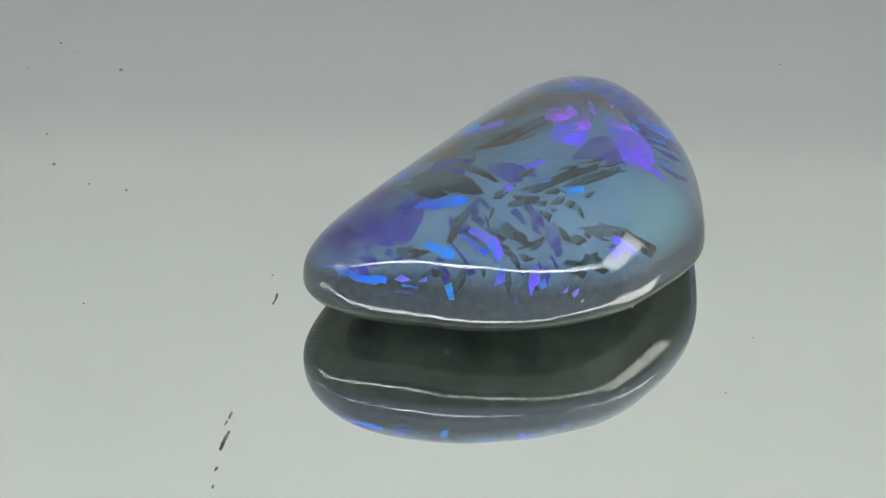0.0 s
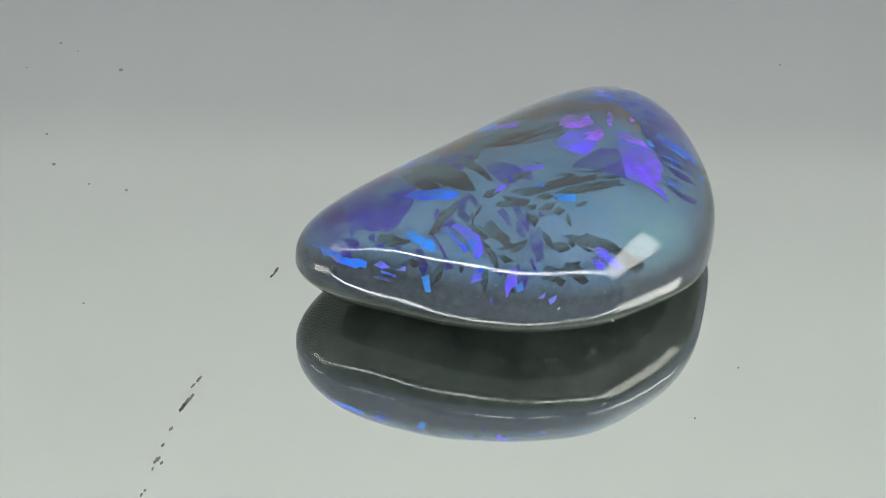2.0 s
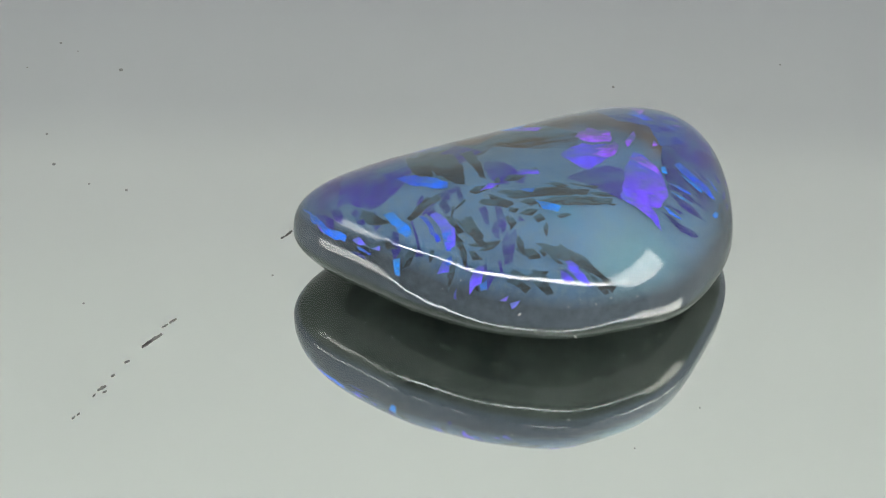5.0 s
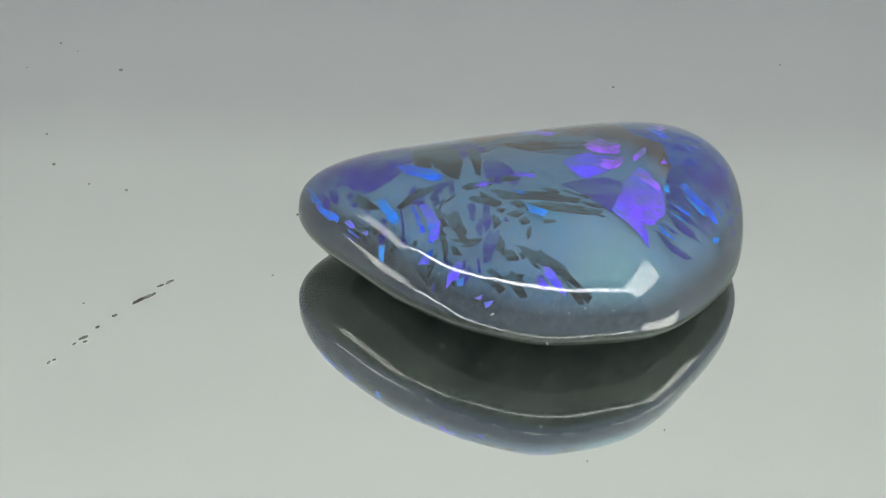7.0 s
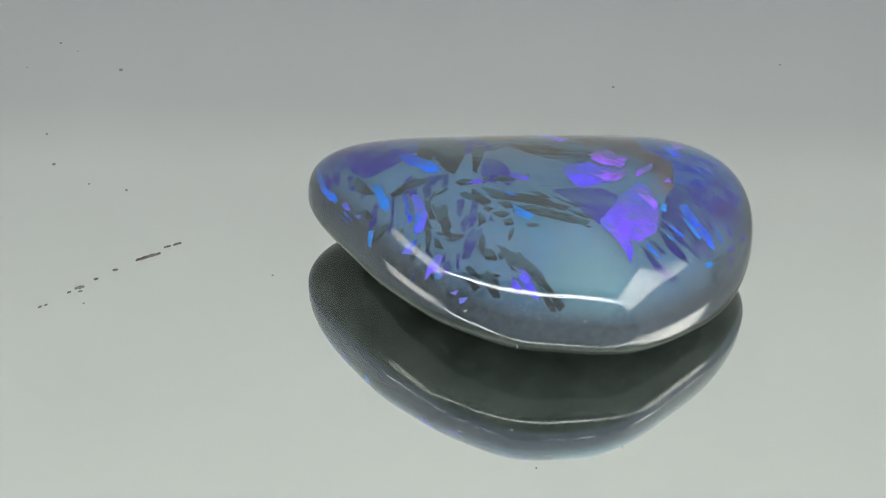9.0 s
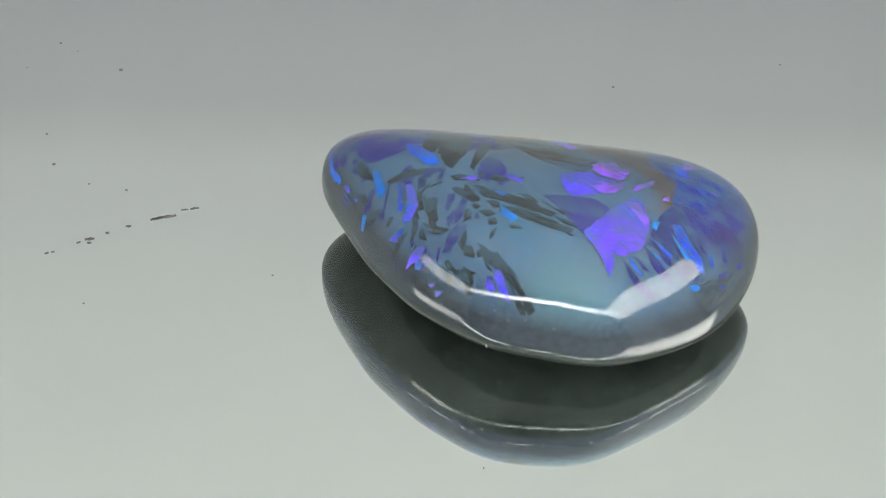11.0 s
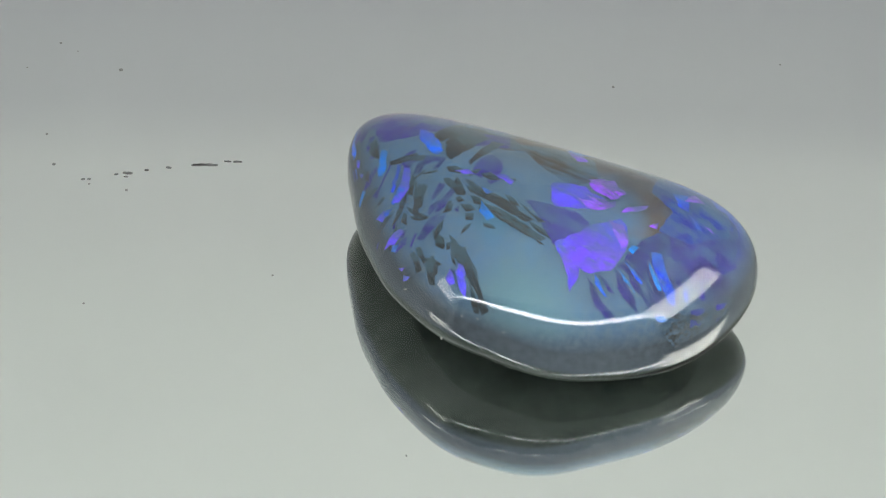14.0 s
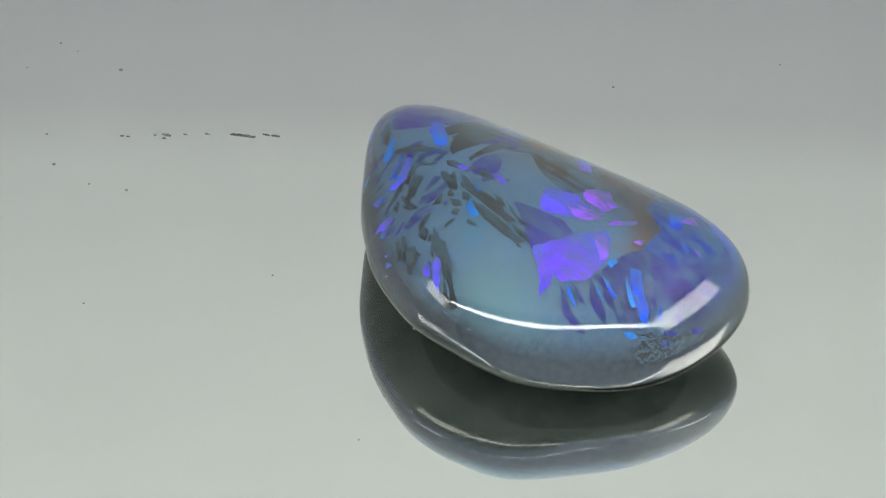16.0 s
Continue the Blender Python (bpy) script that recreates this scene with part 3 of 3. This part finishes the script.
patch(DULL, (-1.86, -2.50), (-1.60, -2.36), (-0.78, -2.66), (-0.16, -3.07), (-0.56, -3.21), (-1.31, -2.84))
patch(DULL, (-1.27, -2.14), (-0.80, -2.50), (-0.91, -2.68), (-1.22, -2.51))
patch(DULL, (-0.85, -2.13), (-0.10, -2.51), (0.89, -2.74), (2.01, -2.82), (2.99, -2.89), (3.69, -2.90), (3.45, -3.25), (2.34, -3.20), (1.21, -3.05), (0.07, -2.78))
patch(DULL, (0.11, -3.06), (0.65, -3.00), (1.11, -3.36), (0.58, -3.44))
patch(DULL, (1.56, -3.58), (2.37, -3.44), (3.49, -3.55), (4.73, -3.38), (4.62, -3.66), (3.53, -3.85), (2.41, -3.80))
patch(DULL, (-0.09, -3.63), (0.45, -3.53), (0.89, -3.73), (0.51, -3.96))
patch(DULL, (0.52, -4.04), (0.92, -3.94), (1.11, -4.30), (0.71, -4.38))
patch(DULL, (-0.43, -3.19), (0.02, -3.39), (-0.23, -3.59), (-0.53, -3.38))
patch(DULL, (1.65, -4.25), (2.19, -4.17), (2.43, -4.28), (1.81, -4.41))
patch(DULL, (-0.33, -1.47), (-0.00, -1.15), (0.43, -1.27), (0.79, -1.49), (0.34, -1.69), (-0.08, -1.61))
patch(DULL, (-2.16, -1.80), (-1.77, -1.54), (-1.06, -1.66), (-1.16, -1.88), (-1.84, -2.03))
patch(DULL, (-3.88, -4.82), (-3.32, -4.62), (-3.55, -5.07), (-3.87, -5.29))
patch(DULL, (-2.83, -5.02), (-2.66, -5.26), (-2.52, -6.01), (-2.67, -5.89))
patch(DULL, (-3.69, -2.76), (-3.23, -3.51), (-2.87, -4.17), (-3.14, -4.08), (-3.64, -3.36))
patch(DULL, (-3.12, -2.92), (-2.67, -3.47), (-2.09, -4.29), (-1.80, -4.83), (-2.17, -4.62), (-2.75, -3.79))
patch(DULL, (0.36, -5.23), (1.46, -5.67), (2.69, -6.43), (3.57, -6.98), (2.19, -6.59), (0.92, -5.88))
patch(DULL, (-0.07, -6.23), (0.83, -6.46), (0.57, -6.56))
patch(DULL, (-0.64, -5.15), (0.21, -5.42), (0.55, -5.90), (-0.26, -5.57))
patch(DULL, (-0.83, -2.09), (0.55, -2.37), (1.85, -2.57), (2.77, -2.79), (2.45, -2.94), (0.91, -2.81), (-0.28, -2.50))
patch(DULL, (0.94, -3.22), (2.36, -3.27), (3.94, -3.39), (3.59, -3.57), (2.03, -3.65), (0.96, -3.62))
patch(DULL, (-3.30, 0.58), (-3.84, 2.41), (-3.38, 3.20), (-2.43, 1.54), (-2.41, 0.06))
patch(DULL, (3.13, -3.67), (4.06, -3.65), (4.89, -3.72), (4.64, -3.85))
patch(DULL, (0.85, -3.29), (1.62, -3.29), (2.55, -3.46), (2.12, -3.61))
patch(DULL, (-3.40, -0.14), (-3.84, 2.41), (-2.93, 3.15), (-2.35, 0.83), (-2.10, -0.87))
patch(DULL, (-7.46, -0.91), (-7.17, -0.59), (-6.04, -1.91), (-6.71, -1.64))
patch(DULL, (-7.63, -1.73), (-6.32, -2.42), (-5.91, -3.02))
patch(DULL, (-2.44, -5.04), (-2.52, -4.65), (-2.67, -4.35), (-2.14, -5.14))
patch(DULL, (-2.67, -3.07), (-2.33, -3.13), (-1.92, -4.20), (-2.09, -4.42))
patch(DULL, (-1.25, -6.20), (-1.03, -6.11), (-0.12, -6.73), (-0.42, -6.81))
patch(DULL, (-0.27, -6.31), (0.09, -6.29), (0.92, -7.17), (0.58, -7.14))
patch(DULL, (1.30, -5.74), (1.55, -5.53), (2.73, -6.43), (2.84, -6.79), (2.22, -6.38))
patch(DULL, (-0.67, -4.36), (-0.45, -3.72), (-0.27, -4.10))
patch(DULL, (-2.29, -4.72), (-1.60, -4.71), (-1.20, -4.72), (-1.61, -4.89))
patch(DULL, (-0.91, -2.67), (-0.87, -2.40), (-0.18, -2.94), (-0.36, -3.04))
patch(DULL, (-0.43, -2.57), (-0.24, -2.36), (0.14, -2.88))
patch(DULL, (0.18, -2.20), (1.29, -2.56), (2.08, -2.98), (1.35, -2.82))
patch(DULL, (1.37, -2.25), (2.20, -2.32), (2.68, -2.62), (2.22, -2.74))
patch(DULL, (2.44, -2.37), (3.48, -2.66), (4.23, -2.64), (3.93, -2.92))
patch(DULL, (3.54, -3.12), (4.43, -3.05), (4.99, -3.31), (4.14, -3.34))
# gritty matrix near the blunt end
patch(GRIT, (10.48, -2.14), (11.24, -1.31), (12.05, -0.10), (12.41, 1.19), (12.36, 2.04), (12.21, 0.95), (11.66, -0.53))
patch(GRIT, (11.06, -1.70), (11.61, -0.48), (12.28, 0.31), (12.61, 1.35), (12.13, -0.76), (11.37, -2.08), (10.97, -2.27))
# violet flashes
patch(VIOLET, (-1.61, -6.59), (-1.20, -6.62), (-1.34, -6.70))
patch(VIOLET, (-1.16, -6.81), (-0.71, -6.90), (-0.86, -6.96), (-1.08, -6.94))
patch(VIOLET, (1.62, -6.28), (1.89, -6.27), (2.27, -6.54), (2.17, -6.79), (1.88, -6.67))
patch(VIOLET, (2.91, -0.09), (3.35, 0.34), (4.29, 0.87), (4.74, 0.63), (5.44, 0.75), (5.75, 0.50), (5.27, -0.47), (4.88, -0.83), (3.96, -1.47), (3.66, -1.30))
patch(VIOLET, (5.15, -3.31), (5.60, -2.23), (5.92, -1.27), (6.29, -0.70), (6.78, 0.18), (7.23, -0.00), (7.71, -0.55), (7.95, -1.51), (7.92, -2.50), (7.29, -3.31), (6.73, -3.51), (6.92, -3.86), (6.96, -4.68), (6.53, -4.20), (5.76, -3.69))
patch(VIOLET, (1.14, 4.17), (2.14, 4.28), (2.93, 3.39), (2.54, 2.99))
patch(VIOLET, (-9.27, 0.59), (-8.99, 0.15), (-8.82, -0.33), (-9.12, 0.04))
patch(VIOLET, (-7.86, -1.35), (-7.55, -1.50), (-7.28, -1.94), (-7.60, -1.69))
patch(VIOLET, (-7.06, -2.21), (-6.69, -2.40), (-6.72, -2.52))
patch(VIOLET, (0.38, -1.21), (0.66, -0.91), (1.45, -1.21), (1.49, -1.58))
patch(VIOLET, (-1.61, -1.89), (-1.08, -1.51), (-0.53, -1.67), (-1.06, -1.92))
patch(VIOLET, (-3.71, -4.18), (-3.81, -3.51), (-4.24, -2.42), (-3.93, -2.41), (-3.22, -3.43), (-3.34, -4.16))
patch(VIOLET, (-4.31, -4.68), (-4.02, -4.46), (-3.70, -4.58), (-3.78, -4.89))
patch(VIOLET, (-2.96, -5.87), (-2.90, -5.55), (-2.40, -5.27), (-2.15, -5.40), (-2.39, -5.85))
patch(VIOLET, (1.33, -6.90), (1.34, -6.56), (1.94, -6.97), (1.69, -7.09))
patch(VIOLET, (1.67, -6.59), (1.77, -6.31), (2.45, -6.79), (2.75, -7.26), (2.32, -7.10))
# blue flashes
patch(BLUE, (-5.32, 0.50), (-4.60, 0.44), (-3.65, -0.21), (-3.00, -0.83), (-3.08, -1.23), (-3.82, -1.01), (-4.60, -0.51))
patch(BLUE, (-4.75, -2.26), (-4.37, -2.48), (-3.95, -3.73), (-4.17, -3.71))
patch(BLUE, (-3.85, -3.47), (-3.44, -3.41), (-3.50, -3.93), (-3.58, -4.28), (-3.79, -4.18))
patch(BLUE, (-3.88, -4.47), (-3.55, -4.44), (-3.64, -4.72), (-3.87, -4.66))
patch(BLUE, (-2.48, -5.85), (-2.12, -5.89), (-2.16, -6.11), (-2.45, -6.03))
patch(BLUE, (8.85, -0.29), (9.26, 0.04), (10.07, -0.60), (10.63, -0.75), (10.90, -1.22), (10.61, -1.37), (9.82, -1.14), (9.19, -0.73))
patch(BLUE, (7.50, 4.00), (8.05, 4.57), (8.52, 3.91), (8.85, 3.30), (8.27, 3.18))
patch(BLUE, (9.01, 3.10), (9.45, 3.14), (9.92, 2.80), (9.63, 2.65))
patch(BLUE, (-9.63, 2.11), (-9.37, 1.07), (-8.88, -0.09), (-8.08, -1.08), (-8.19, -1.14), (-8.88, -0.32), (-9.49, 0.92))
patch(BLUE, (-7.67, -1.67), (-7.11, -2.29), (-7.17, -2.29), (-7.66, -1.75))
patch(BLUE, (-2.51, 4.54), (-3.22, 3.57), (-3.78, 3.99))
patch(BLUE, (8.17, -1.65), (8.69, -1.62), (9.35, -1.78), (9.31, -1.90), (8.66, -1.82))
patch(BLUE, (7.42, -3.20), (7.71, -3.24), (8.39, -3.52), (8.28, -3.60), (7.69, -3.53))
patch(BLUE, (10.68, -0.12), (10.94, -0.20), (11.23, -0.55), (11.05, -0.59))
patch(BLUE, (0.29, -2.34), (1.00, -2.47), (0.83, -2.68))
# azure flashes
patch(AZURE, (-6.35, -1.40), (-5.84, -1.56), (-5.34, -2.36), (-5.20, -2.90), (-5.48, -2.89), (-6.05, -2.02))
patch(AZURE, (-6.19, -3.17), (-5.88, -3.34), (-5.95, -3.70), (-6.15, -3.52))
patch(AZURE, (8.01, -0.68), (8.29, -0.57), (8.28, -1.08), (7.99, -1.06))
patch(AZURE, (10.42, -2.30), (10.69, -1.92), (10.90, -1.87), (10.59, -2.30))
patch(AZURE, (1.12, 5.07), (2.53, 5.18), (2.46, 4.75), (1.94, 4.05), (1.17, 4.25))
patch(AZURE, (8.11, -2.16), (8.76, -2.24), (9.31, -2.39), (9.20, -2.41), (8.61, -2.41))
patch(AZURE, (9.05, -0.82), (9.57, -1.00), (10.14, -1.30), (10.03, -1.44), (9.47, -1.19))
patch(AZURE, (0.81, -3.15), (1.41, -3.48), (2.00, -3.81), (1.76, -4.09), (1.09, -3.78))
# orchid wisps
patch(ORCHID, (6.30, -0.26), (6.83, -0.33), (7.42, -0.51), (7.75, -0.92), (7.73, -1.30), (7.01, -0.70))
patch(ORCHID, (4.09, 1.50), (4.60, 2.15), (5.33, 2.05), (5.50, 1.70), (4.68, 1.23))
patch(ORCHID, (5.37, 1.48), (5.90, 1.99), (5.97, 1.19), (5.71, 0.86))
patch(ORCHID, (4.77, 0.27), (5.45, 0.66), (5.87, 0.66), (5.50, 0.08))
patch(ORCHID, (6.57, 0.50), (6.62, 1.07), (7.32, 1.95), (7.26, 1.40))
patch(ORCHID, (4.98, 1.84), (5.28, 2.13), (6.09, 1.85), (5.90, 1.44))
patch(ORCHID, (8.24, 3.91), (8.15, 5.14), (8.92, 4.89), (8.69, 4.49))
patch(ORCHID, (9.85, 3.16), (10.12, 3.41), (10.34, 3.24))
patch(ORCHID, (8.00, 0.79), (8.25, 1.35), (8.39, 0.99))
patch(ORCHID, (4.26, 1.24), (5.01, 2.45), (5.53, 1.95), (5.80, 0.87), (5.28, 0.90), (4.71, 0.91))
patch(ORCHID, (4.53, -0.15), (5.47, 0.39), (5.99, 0.97), (6.16, 0.64), (5.67, -0.20), (5.12, -0.43))
patch(ORCHID, (6.48, -0.34), (7.09, -0.09), (7.65, -0.49), (7.85, -1.08), (7.48, -1.07), (6.93, -0.78))

# small splinters that fan out across the middle
for k in range(14):
    fx, fy = random.uniform(-4.6, 2.2), random.uniform(-5.6, -0.6)
    lean = math.atan2(fy - 1.0, fx + 0.5) + random.uniform(-0.5, 0.5)
    long = random.uniform(0.25, 0.75)
    shard(random.choice((DULL, DULL, DULL, INDIGO)), fx, fy, fx + long * math.cos(lean), fy + long * math.sin(lean), random.uniform(0.12, 0.26))

DUST = plain("pale_dust", (0.3, 0.3, 0.28), 0.7)


def dust(ph, u, upper, long, wide):
    """A grain of lint stuck to the stone's skin."""
    at = stone_point(ph, u, upper)
    bm = bmesh.new()
    bmesh.ops.create_icosphere(bm, subdivisions=2, radius=1)
    for v in bm.verts:
        v.co = (v.co.x * long, v.co.y * wide, v.co.z * wide)
    ob = part("dust", bm, DUST, opal)
    ob.location, ob.rotation_euler = at, (0.3, random.uniform(-1, 1), random.uniform(0, 3))


for k in range(12):
    dust(random.uniform(3.6, 6.0), random.uniform(0.93, 0.995), random.random() < 0.6, random.uniform(2.5e-5, 7e-5), 2e-5)
dust(4.81, 0.985, False, 0.00012, 0.00005)
dust(4.45, 0.985, True, 0.00011, 0.00004)


def motions():
    spin = [(k * 0.25, pose(0, 0, 0, 0, 0, -5.2194 * (k * 0.25 - 8.0))) for k in range(65)]
    walk(table, spin)
    walk(opal, [(t, Matrix.Translation((0, 0, 0.00002)) @ m) for t, m in spin])


motions()
